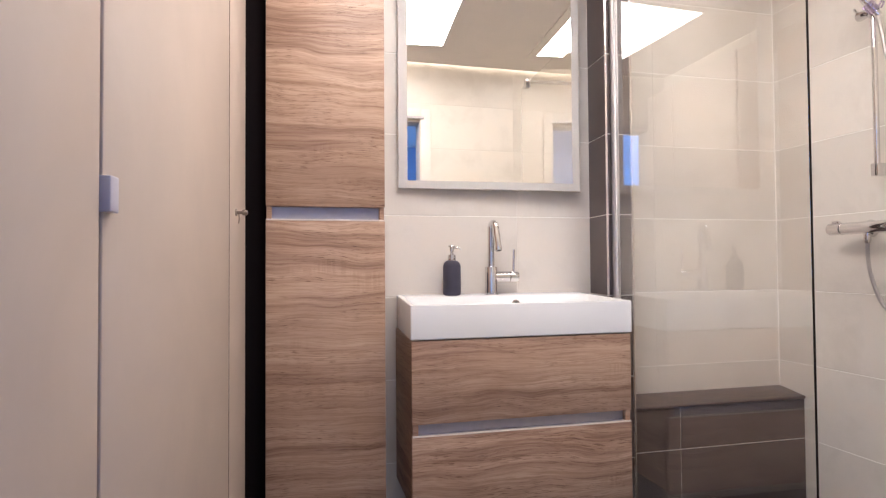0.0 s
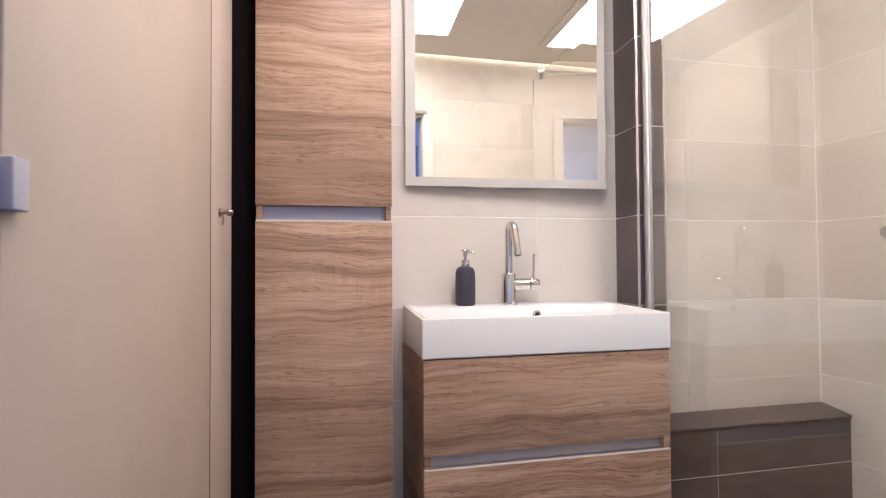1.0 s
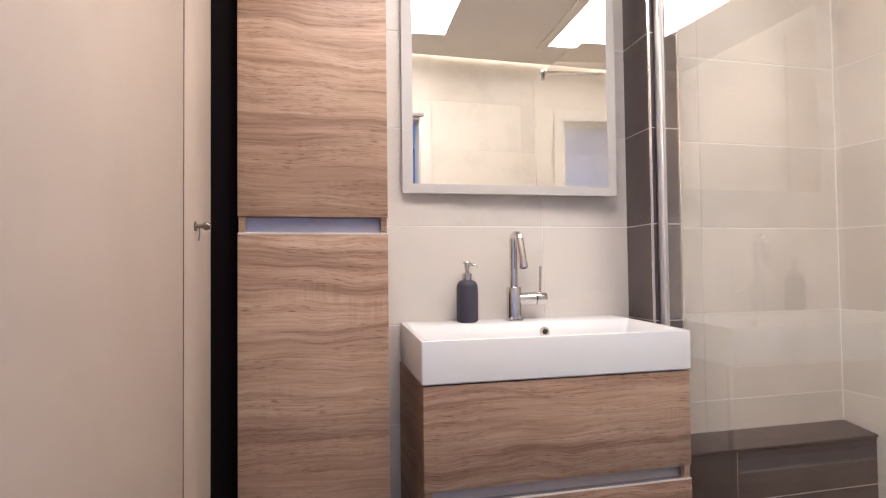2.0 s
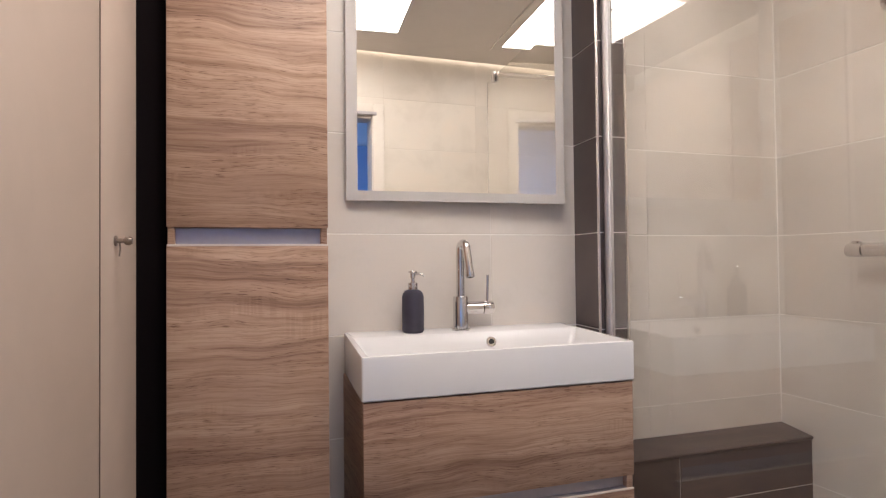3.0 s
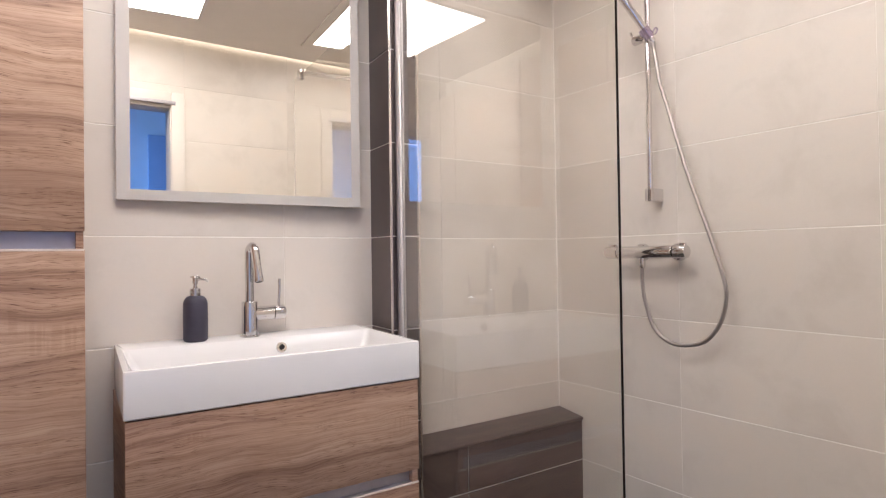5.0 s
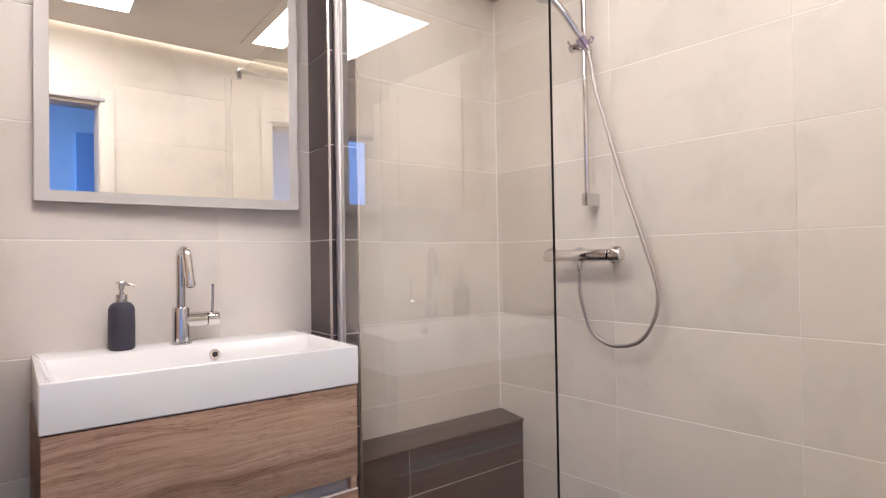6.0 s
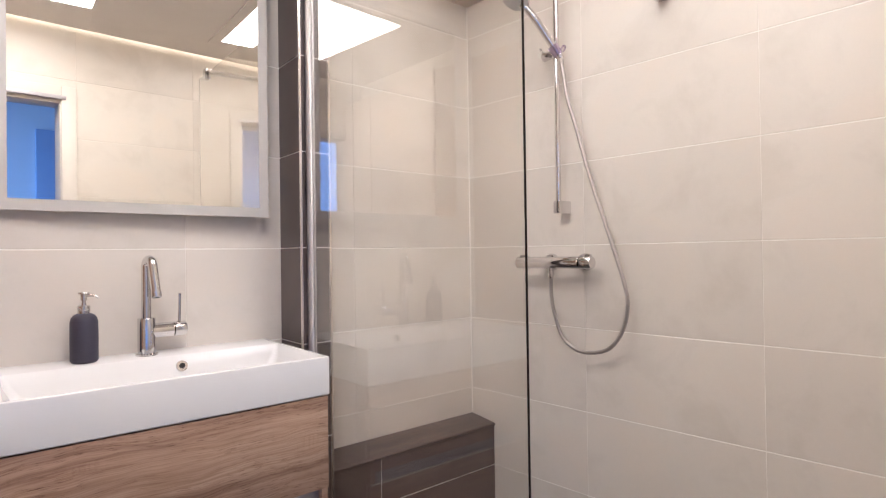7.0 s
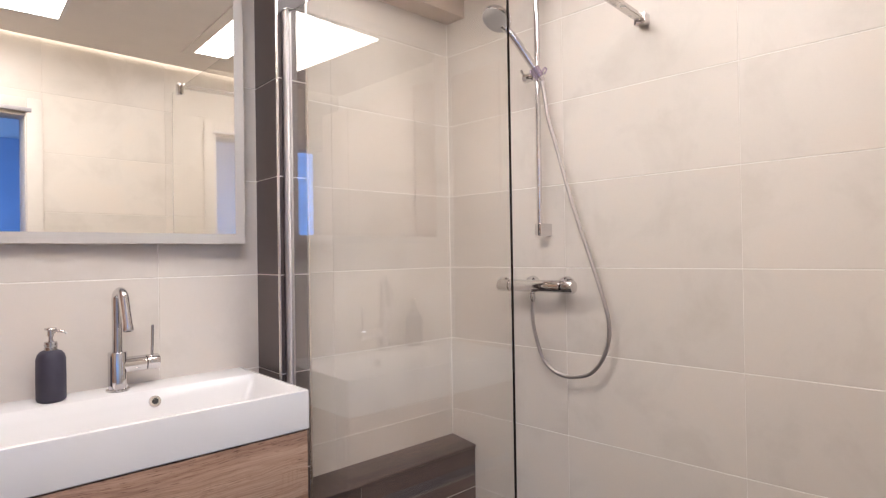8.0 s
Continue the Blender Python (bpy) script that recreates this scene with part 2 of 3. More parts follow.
# ---- the shell of the room ----
TOP = 2.45
bm = bmesh.new()
box(bm, (WEST - 0.1, NORTH + 0.0012, 0), (EAST + 0.15, NORTH + 0.15, TOP))
wall_north = setting("wall_north", bm, GROUT, "bathroom wall of large cream tiles with pale joints", "wall")
bm = bmesh.new()
box(bm, (EAST + 0.0012, south_at(EAST) - 0.1, 0), (EAST + 0.15, NORTH + 0.002, TOP))
wall_east = setting("wall_east", bm, GROUT, "shower wall of large cream tiles with pale joints", "wall")
bm = bmesh.new()
box(bm, (WEST - 0.1, south_at(WEST) - 0.03, 0), (WEST, NORTH + 0.002, TOP))
wall_west = setting("wall_west", bm, WHITE, "plain plastered wall behind the cream cupboard", "wall")
# the wall with the doorway: two piers and a lintel
DOOR_L, DOOR_R, DOOR_H = -0.322, 0.672, 1.955
bm = bmesh.new()
box(bm, (DOOR_R, SOUTH - 0.12, 0), (EAST + 0.16, SOUTH - 0.0012, TOP))
box(bm, (WEST - 0.1, SOUTH - 0.12, 0), (DOOR_L, SOUTH - 0.0012, TOP))
box(bm, (DOOR_L, SOUTH - 0.12, DOOR_H), (DOOR_R, SOUTH - 0.0012, TOP))
wall_south = setting("wall_south", bm, SOFTGROUT, "cream tiled wall with the open doorway", "wall")
bm = bmesh.new()
prism(bm, [(WEST - 0.1, south_at(WEST - 0.1, -0.12)), (EAST + 0.15, south_at(EAST + 0.15, -0.12)), (EAST + 0.15, NORTH + 0.15), (WEST - 0.1, NORTH + 0.15)], -0.1, 0)
floor = setting("floor", bm, FLOORTILE, "dark grey tiled bathroom floor", "floor")


def cove_x(y):
    """Middle of the lit gap above the cupboard, which runs along its front."""
    return -0.365 + 0.0807 * (y - 1.3)


bm = bmesh.new()
prism(bm, [(cove_x(0.45) + 0.013, south_at(-0.4, 0.028)), (EAST - 0.004, south_at(EAST, 0.028)), (EAST - 0.004, NORTH - 0.004), (cove_x(NORTH) + 0.013, NORTH - 0.004)], CEIL, CEIL + 0.012)
ceiling = setting("ceiling", bm, CEILING, "smooth pale taupe ceiling with a lit edge", "ceiling")
bm = bmesh.new()
prism(bm, [(WEST - 0.1, south_at(WEST - 0.1, -0.12)), (EAST + 0.15, south_at(EAST + 0.15, -0.12)), (EAST + 0.15, NORTH + 0.15), (WEST - 0.1, NORTH + 0.15)], TOP, TOP + 0.1)
ceiling_slab = setting("ceiling_slab", bm, WHITE, "plain slab above the lowered ceiling", "ceiling")

# boxed-in pier at the end of the glass screen
PIER = (1.117, 1.222, 1.972)
SKEW = 0.085     # the pier's flank towards the basin tapers to the wall
bm = bmesh.new()
prism(bm, [(PIER[0] + 0.003, PIER[2] + 0.002), (PIER[1] - 0.002, PIER[2] + 0.002), (PIER[1] - 0.002, NORTH + 0.004), (PIER[0] + 0.003 + SKEW * (NORTH - PIER[2]), NORTH + 0.004)], 0, CEIL + 0.004)
pier = setting("wall_pier", bm, GROUT, "narrow projecting pier clad in dark brown tiles", "wall")
for x in (PIER[0], PIER[1]):
    bm = bmesh.new()
    box(bm, (x - 0.003, PIER[2] - 0.003, 0.0), (x + 0.004, PIER[2] + 0.004, CEIL - 0.001), 0.001, 1)
    part("corner_trim", bm, TRIM, pier, "slim polished metal corner trim")

# pale sealant in the inner corner of the shower
bm = bmesh.new()
prism(bm, [(EAST - 0.0033, NORTH + 0.0006), (EAST + 0.0006, NORTH - 0.0033), (EAST + 0.0006, NORTH + 0.0006)], 0.40, 2.20)
setting("corner_sealant", bm, GROUT, "pale sealant bead in the tiled shower corner", "sealant")

# low ledge and the boxed soffit above it, both at the back of the shower
LEDGE_Y, LEDGE_Z = 2.012, 0.442
bm = bmesh.new()
box(bm, (PIER[1] - 0.004, LEDGE_Y + 0.002, 0), (EAST + 0.004, NORTH + 0.004, LEDGE_Z - 0.034))
ledge = setting("shower_ledge", bm, GROUT, "low boxed ledge clad in dark brown tiles", "ledge")
bm = bmesh.new()
box(bm, (PIER[1] - 0.003, LEDGE_Y - 0.006, LEDGE_Z - 0.012), (EAST + 0.003, NORTH + 0.003, LEDGE_Z), 0.005, 3)
for v in bm.verts:
    v.co.z -= 0.15 * (NORTH - v.co.y)    # falls towards the shower
part("ledge_top", bm, BROWN, ledge, "dark brown tile slab with a rounded front")
bm = bmesh.new()
box(bm, (PIER[1] - 0.004, 2.035, 2.19), (EAST + 0.003, NORTH + 0.003, CEIL + 0.004), 0.002, 1)
soffit = setting("soffit", bm, LACQUER, "boxed beige soffit above the shower", "soffit")

# lit gap between ceiling and doorway wall
bm = bmesh.new()
box(bm, (WEST + 0.03, SOUTH + 0.003, CEIL + 0.016), (EAST - 0.01, SOUTH + 0.026, CEIL + 0.022))
cove_south = tagged(new("cove_light", mesh_of("cove_light", bm, COVE)), "warm light strip in the gap along the ceiling edge", "cove light", "cove lights")
bm = bmesh.new()
prism(bm, [(cove_x(0.5) - 0.012, 0.5), (cove_x(0.5) + 0.011, 0.5), (cove_x(NORTH) + 0.011, NORTH - 0.01), (cove_x(NORTH) - 0.012, NORTH - 0.01)], CEIL + 0.016, CEIL + 0.022)
tagged(new("cove_light", mesh_of("cove_light", bm, COVE)), "warm light strip in the gap above the cupboard", "cove light", "cove lights")


# unseen panel added over the cupboard to catch the gap's light as a line
bm = bmesh.new()
prism(bm, [(cove_x(0.46) - 0.034, 0.46), (cove_x(0.46) - 0.014, 0.46), (cove_x(NORTH) - 0.014, NORTH - 0.002), (cove_x(NORTH) - 0.034, NORTH - 0.002)], 2.152, TOP - 0.004)
setting("bulkhead", bm, CASING, "plain cream panel added above the cupboard to catch the cove light", "bulkhead")


# ---- ceiling lights ----
def ceiling_light(x0, x1, y0, y1, w=0.018, trim=WHITE, trim_label="slim white frame"):
    e = thing("ceiling_light", ((x0 + x1) / 2, (y0 + y1) / 2, CEIL), "flush rectangular ceiling light with a glowing white diffuser", "ceiling light", "ceiling lights")
    bm = bmesh.new()
    for lo, hi in (((x0 - w, y0 - w), (x1 + w, y0)), ((x0 - w, y1), (x1 + w, y1 + w)), ((x0 - w, y0), (x0, y1)), ((x1, y0), (x1 + w, y1))):
        box(bm, (*lo, CEIL - 0.008), (*hi, CEIL + 0.001))
    part("frame", bm, trim, e, trim_label)
    bm = bmesh.new()
    box(bm, (x0, y0, CEIL - 0.006), (x1, y1, CEIL - 0.002))
    part("diffuser", bm, PANEL, e, "glowing white diffuser")
    return e


ceiling_light(0.124, 0.75, 0.684, 1.49)
ceiling_light(1.382, 1.56, 0.593, 1.82, 0.055, CEILING, "broad taupe frame")


# ---- doorway and hall ----
door = thing("door_1", ((DOOR_L + DOOR_R) / 2, SOUTH, 0), "white painted door frame of an open doorway", "door frame")
tagged(door, kind="structure")
D0, D1 = SOUTH - 0.135, SOUTH + 0.014
for side, (a, b) in (("l", (DOOR_L - 0.04, DOOR_L + 0.018)), ("r", (DOOR_R - 0.018, DOOR_R + 0.05))):
    bm = bmesh.new()
    box(bm, (a, SOUTH + 0.0, 0), (b, D1, DOOR_H + 0.055), 0.003)
    part("casing", bm, CASING, door)
    bm = bmesh.new()
    inner = DOOR_L if side == "l" else DOOR_R
    s = 1 if side == "l" else -1
    box(bm, (inner - 0.0 * s, D0, 0), (inner + 0.022 * s, SOUTH - 0.001, DOOR_H - 0.012), 0.002)
    part("jamb", bm, CASING, door)
bm = bmesh.new()
box(bm, (DOOR_L + 0.018, SOUTH, DOOR_H - 0.012), (DOOR_R - 0.018, D1, DOOR_H + 0.055), 0.003)
part("head_casing", bm, CASING, door)
bm = bmesh.new()
box(bm, (DOOR_L + 0.002, D0, DOOR_H - 0.03), (DOOR_R - 0.002, SOUTH - 0.002, DOOR_H - 0.004), 0.002)
part("head", bm, CASING, door)
bm = bmesh.new()
box(bm, (DOOR_L - 0.03, D1 - 0.002, DOOR_H - 0.014), (DOOR_R + 0.003, D1 + 0.008, DOOR_H + 0.006), 0.002)
part("head_rail", bm, ALU, door, "narrow grey metal rail")

HALL = []
HX0, HX1, HY0, HY1, HZ = -1.5, 2.2, -1.5, SOUTH - 0.12, 2.5
bm = bmesh.new()
box(bm, (HX0 - 0.1, HY0 - 0.1, -0.1), (HX1 + 0.1, HY1, 0))
HALL.append(setting("floor_hall", bm, FLOORTILE, "plain hall floor beyond the doorway", "floor"))
bm = bmesh.new()
box(bm, (HX0 - 0.1, HY0 - 0.1, HZ), (HX1 + 0.1, HY1, HZ + 0.1))
HALL.append(setting("ceiling_hall", bm, HALLPAINT, "plain hall ceiling", "ceiling"))
bm = bmesh.new()
# Unseen opening added for the side lamp.
WX0, WX1, WZ0, WZ1 = -1.42, -0.98, 0.85, 2.36
box(bm, (WX1, HY0 - 0.1, 0), (HX1 + 0.1, HY0, HZ))
box(bm, (HX0 - 0.1, HY0 - 0.1, 0), (WX0, HY0, HZ))
box(bm, (WX0, HY0 - 0.1, 0), (WX1, HY0, WZ0))
box(bm, (WX0, HY0 - 0.1, WZ1), (WX1, HY0, HZ))
HALL.append(setting("wall_hall_south", bm, HALLPAINT, "plain hall wall in cool blue daylight", "wall"))
bm = bmesh.new()
box(bm, (HX1, HY0, 0), (HX1 + 0.1, HY1, HZ))
HALL.append(setting("wall_hall_east", bm, HALLPAINT, "plain hall end wall", "wall"))
# end wall with an unseen window opening, added for the hall's blue daylight
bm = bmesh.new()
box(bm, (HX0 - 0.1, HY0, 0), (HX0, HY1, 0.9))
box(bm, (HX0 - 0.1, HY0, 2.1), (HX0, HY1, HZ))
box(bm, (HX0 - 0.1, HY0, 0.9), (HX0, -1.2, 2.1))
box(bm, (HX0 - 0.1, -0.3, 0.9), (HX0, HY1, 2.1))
HALL.append(setting("wall_hall_west", bm, HALLPAINT, "plain unseen hall wall with an added window opening", "wall"))
bm = bmesh.new()
box(bm, (HX0 - 0.1, HY1, 0), (WEST - 0.1, HY1 + 0.05, HZ))
box(bm, (EAST + 0.15, HY1, 0), (HX1 + 0.1, HY1 + 0.05, HZ))
HALL.append(setting("wall_hall_north", bm, HALLPAINT, "plain hall wall beside the bathroom", "wall"))
# Lamp added in that opening, aimed at the hall wall the mirror shows.
hall_area = bpy.data.lights.new("added_hall_daylight", "AREA")
hall_area.shape, hall_area.size, hall_area.size_y, hall_area.energy, hall_area.color = "RECTANGLE", 0.7, 1.1, HALL_LIGHT, (0.20, 0.44, 1.0)
day_lamp = new("added_hall_daylight", hall_area)
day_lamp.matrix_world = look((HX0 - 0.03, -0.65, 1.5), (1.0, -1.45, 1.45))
hall_area.spread = radians(60)
# Unseen side lamp, added to put a blue reflection into the shower glass.
side_area = bpy.data.lights.new("added_side_daylight", "AREA")
side_area.shape, side_area.size, side_area.size_y, side_area.energy, side_area.color = "RECTANGLE", WX1 - WX0, WZ1 - WZ0, SIDE_LIGHT, (0.16, 0.38, 1.0)
side_lamp = new("added_side_daylight", side_area)
side_lamp.matrix_world = look(((WX0 + WX1) / 2, HY0 - 0.05, (WZ0 + WZ1) / 2), ((WX0 + WX1) / 2, 1.0, (WZ0 + WZ1) / 2))
bm = bmesh.new()
box(bm, (0.82, HY0 + 0.004, 0.0), (1.64, HY0 + 0.04, 2.11), 0.003)
hall_door = setting("door_2", bm, BLUE, "closed plain hall door in bluish shade", "door")

# ---- cream cupboard along the left side ----
P0, P1 = Vector((-0.2265, 0.776, 0)), Vector((-0.142, 1.822, 0))
ALONG = (P1 - P0).normalized()
OUT = Vector((ALONG.y, -ALONG.x, 0))


def along_box(s0, s1, depth, z0, z1, bevel, proud=0.0):
    """A board set along the cupboard's front, s metres from the first door gap."""
    bm = box(bmesh.new(), (0, s0, z0), (-depth, s1, z1), bevel, 3)
    rot = Matrix((( OUT.x, ALONG.x, 0), (OUT.y, ALONG.y, 0), (0, 0, 1)))
    for v in bm.verts:
        v.co = P0 + rot @ (v.co + Vector((proud, 0, 0)))
    return bm


CUP_TOP = 2.15
cupboard = thing("cupboard", (-0.24, 1.0, 0), "tall built-in cupboard with plain cream lacquered doors", "cupboard")
part("door", along_box(-0.30, -0.0045, 0.022, 0.02, CUP_TOP, 0.0025), LACQUER, cupboard, "plain cream door")
part("door", along_box(0.004, 0.7845, 0.022, 0.02, CUP_TOP, 0.0025), LACQUER, cupboard, "plain cream door")
# Flush brown strip, painted as the shade of the narrow gap.
part("gap_shade_strip", along_box(0.7847, 0.7893, 0.012, 0.02, CUP_TOP, 0.0, 0.0003), GAPSHADE, cupboard, "brown strip painted as the shaded gap beside the door")
part("side_filler", along_box(0.7895, 1.030, 0.022, 0.0, CUP_TOP, 0.0015, -0.0012), LACQUER, cupboard, "narrow cream filler panel")
edge = P0 + ALONG * 1.029 - OUT * 0.0232
part("rounded_edge", lathe(bmesh.new(), edge, (0, 0, 1), [(0, 0.0218), (CUP_TOP, 0.0218)], 40), LACQUER, cupboard, "rounded cream edge")
# The carcass's black colour gives the door gaps their shade.
part("carcass", along_box(-0.30, 1.0, 0.11, 0.0, CUP_TOP - 0.002, 0.0, -0.026), BLACK, cupboard, "carcass coloured black to shade the door gaps")
part("grip", along_box(0.001, 0.028, 0.026, 1.0365, 1.0815, 0.002, 0.0105), PLASTIC, cupboard, "small white plastic door catch")
k = P0 + ALONG * 0.880 + OUT * 0.0 + Vector((0, 0, 1.112))
bm = lathe(bmesh.new(), k - OUT * 0.002, OUT, [(0, 0.010), (0.004, 0.010), (0.005, 0.0045), (0.016, 0.0045), (0.019, 0.008), (0.026, 0.0088), (0.031, 0.006), (0.032, 0.001)], 20)
knob = part("knob", bm, NICKEL, cupboard, "small aged metal knob hook")
# Thin tube hanging below the knob.
bm = tube(bmesh.new(), [k + OUT * 0.007 + Vector((0, 0, -0.004)), k + OUT * 0.008 + Vector((0, 0, -0.016)), k + OUT * 0.006 + Vector((0, 0, -0.03))], 0.0016, 8)
part("knob_tail", bm, NICKEL, knob)
# Black sheet added across the gap, its colour standing for the dark inside.
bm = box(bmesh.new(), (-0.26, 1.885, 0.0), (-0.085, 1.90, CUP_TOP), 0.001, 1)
tagged(new("dark_gap_sheet", mesh_of("dark_gap_sheet", bm, BLACK)), "black sheet added across the dark gap beside the tall cabinet", "filler strip", kind="structure")


# ---- tall cabinet ----
def grip_recess(parent, x0, x1, y, z0, z1, end):
    """Recessed grip between two fronts: a metal channel with wooden ends."""
    bm = bmesh.new()
    box(bm, (x0 + end, y + 0.022, z0), (x1 - end, y + 0.026, z1))
    box(bm, (x0 + end, y + 0.004, z0 - 0.004), (x1 - end, y + 0.024, z0 + 0.001))
    part("grip_channel", bm, ALU, parent, "recessed grey aluminium grip")
    bm = box(bmesh.new(), (x0 + 0.0012, y - 0.0006, z0 - 0.0036), (x1 - 0.0012, y + 0.0038, z0 + 0.0012), 0.0006, 1)
    part("top_lip", bm, LIP, parent, "thin pale lip along the front's upper edge")
    for a, b in ((x0 + 0.002, x0 + end), (x1 - end, x1 - 0.002)):
        bm = box(bmesh.new(), (a, y + 0.004, z0 - 0.002), (b, y + 0.03, z1 + 0.002), 0.0008, 1)
        part("end_block", bm, WOOD, parent)


CX0, CX1, CY = -0.090, 0.2715, 1.848
cab = thing("tall_cabinet", ((CX0 + CX1) / 2, 2.0, 0.16), "tall wall-hung bathroom cabinet in sonoma oak", "cabinet")
bm = bmesh.new()
box(bm, (CX0 + 0.002, CY + 0.028, 0.16), (CX1 - 0.001, NORTH - 0.001, 1.965), 0.001, 1)
part("body", bm, WOOD, cab)
bm = box(bmesh.new(), (CX0, CY, 1.150), (CX1, CY + 0.018, 1.97), 0.0012, 2)
part("door", bm, WOOD, cab, at=(0.6, CY, 2.9))
bm = box(bmesh.new(), (CX0, CY, 0.155), (CX1, CY + 0.018, 1.109), 0.0012, 2)
part("door", bm, WOOD, cab, at=(-0.4, CY, 0.25))
grip_recess(cab, CX0, CX1, CY, 1.110, 1.149, 0.017)

# ---- vanity unit with the basin ----
VX0, VX1, VY = 0.337, 1.0705, 1.750
van = thing("vanity_unit", (0.70, 1.95, 0.2), "wall-hung vanity unit in sonoma oak with two drawers", "vanity unit")
bm = bmesh.new()
box(bm, (VX0 + 0.014, VY + 0.028, 0.2), (VX1 - 0.002, NORTH - 0.001, 0.7395), 0.001, 1)
part("body", bm, WOOD, van)
bm = box(bmesh.new(), (VX0, VY, 0.4865), (VX1, VY + 0.018, 0.7375), 0.0012, 2)
part("drawer_front", bm, WOOD, van, at=(1.3, VY, 0.62))
bm = box(bmesh.new(), (VX0, VY, 0.196), (VX1, VY + 0.018, 0.451), 0.0012, 2)
part("drawer_front", bm, WOOD, van, at=(0.2, VY, 0.31))
grip_recess(van, VX0, VX1, VY, 0.452, 0.4855, 0.02)

BX0, BX1, BY0, BY1, BZ0, BZ1 = 0.333, 1.076, 1.747, NORTH - 0.001, 0.7405, 0.846
RISE = 0.032     # the rim climbs slightly towards the wall
DECK = BZ1 + RISE * (2.08 - BY0)
basin = thing("washbasin", (0.70, 1.95, BZ0), "rectangular white ceramic washbasin with a thin rim", "washbasin")
bm = bmesh.new()
rings = [rounded_rect(bm, BX0 + 0.003, BX1 - 0.003, BY0 + 0.003, BY1, BZ0, 0.004)]
for dz, inset, r in ((0.003, 0.0, 0.005),):
    rings.append(rounded_rect(bm, BX0, BX1, BY0, BY1, BZ0 + dz, r))
rings.append(rounded_rect(bm, BX0, BX1, BY0, BY1, BZ1 - 0.004, 0.005))
rings.append(rounded_rect(bm, BX0 + 0.001, BX1 - 0.001, BY0 + 0.001, BY1, BZ1 - 0.0012, 0.005))
rings.append(rounded_rect(bm, BX0 + 0.004, BX1 - 0.004, BY0 + 0.004, BY1 - 0.001, BZ1, 0.005))
bx0, bx1, by0, by1 = BX0 + 0.013, BX1 - 0.013, BY0 + 0.012, 2.036
rings.append(rounded_rect(bm, bx0, bx1, by0, by1, BZ1 + 0.0, 0.012))
rings.append(rounded_rect(bm, bx0 + 0.003, bx1 - 0.003, by0 + 0.003, by1 - 0.004, BZ1 - 0.003, 0.014))
rings.append(rounded_rect(bm, bx0 + 0.012, bx1 - 0.012, by0 + 0.008, by1 - 0.014, BZ1 - 0.03, 0.02))
rings.append(rounded_rect(bm, bx0 + 0.035, bx1 - 0.035, by0 + 0.014, by1 - 0.026, BZ1 - 0.066, 0.03))
rings.append(rounded_rect(bm, bx0 + 0.06, bx1 - 0.06, by0 + 0.03, by1 - 0.045, BZ1 - 0.077, 0.03))
loft(bm, rings)
for v in bm.verts:
    if v.co.z > BZ1 - 0.035:
        v.co.z += RISE * (v.co.y - BY0)
    v.co.x += 0.055 * (v.co.y - BY0) * (BX1 - v.co.x) / (BX1 - BX0)
part("bowl", bm, CERAMIC, basin)
# overflow on the back slope of the bowl
oc = Vector((0.772, 2.0185, 0.8255))
on = Vector((0, -0.93, 0.36)).normalized()
bm = lathe(bmesh.new(), oc - on * 0.006, on, [(0, 0.0155), (0.007, 0.0155), (0.0085, 0.0145), (0.0085, 0.0078), (0.004, 0.0070)], 28)
ring = part("overflow_ring", bm, CHROME, basin, "chrome overflow ring")
# Solid black disc whose colour gives the opening its inner shade.
bm = lathe(bmesh.new(), oc - on * 0.003, on, [(0, 0.0073), (0.0088, 0.0072)], 24)
part("overflow_shade_disc", bm, HOLE, ring, "black disc painted as the dark overflow opening")

# ---- tap ----
TX, TY = 0.700, 2.082
tap = thing("basin_tap", (TX, TY, DECK), "tall chrome single-lever basin tap with curved spout", "tap")
part("base_ring", lathe(bmesh.new(), (TX, TY, DECK), (0, 0, 1), [(0, 0.0288), (0.004, 0.0288), (0.006, 0.0265)], 36), CHROME, tap)
part("body", lathe(bmesh.new(), (TX, TY, DECK + 0.004), (0, 0, 1), [(0, 0.0232), (0.096, 0.0232), (0.0985, 0.0218), (0.0985, 0.0)], 36), CHROME, tap)
SX, SR = 0.003, 0.0195
sp = [Vector((TX, TY, DECK + 0.095)), Vector((TX, TY, DECK + 0.15)), Vector((TX, TY, DECK + 0.243))]
for i in range(1, 15):
    a = radians(172 * i / 14)
    sp.append(Vector((TX + SX * (1 - math.cos(a)), TY - SR * (1 - math.cos(a)), DECK + 0.243 + SR * math.sin(a))))
end = sp[-1] - sp[-2]
end.normalize()
sp += [sp[-1] + end * 0.02, sp[-1] + end * 0.072]
spout = part("spout", tube(bmesh.new(), sp, 0.0128, 20), CHROME, tap)
part("aerator", lathe(bmesh.new(), sp[-1] - end * 0.002, end, [(0, 0.0136), (0.016, 0.0136), (0.018, 0.0122), (0.018, 0.009), (0.012, 0.009)], 24), CHROME, spout)
LZ = DECK + 0.066
part("valve", lathe(bmesh.new(), (TX + 0.012, TY, LZ), (1, 0, 0), [(0, 0.0205), (0.056, 0.0205), (0.058, 0.018)], 28), CHROME, tap)
lever = part("lever", lathe(bmesh.new(), (TX + 0.0705, TY, LZ), (1, 0, 0), [(0, 0.018), (0.0015, 0.0208), (0.030, 0.0208), (0.033, 0.019), (0.033, 0.0)], 28), CHROME, tap)
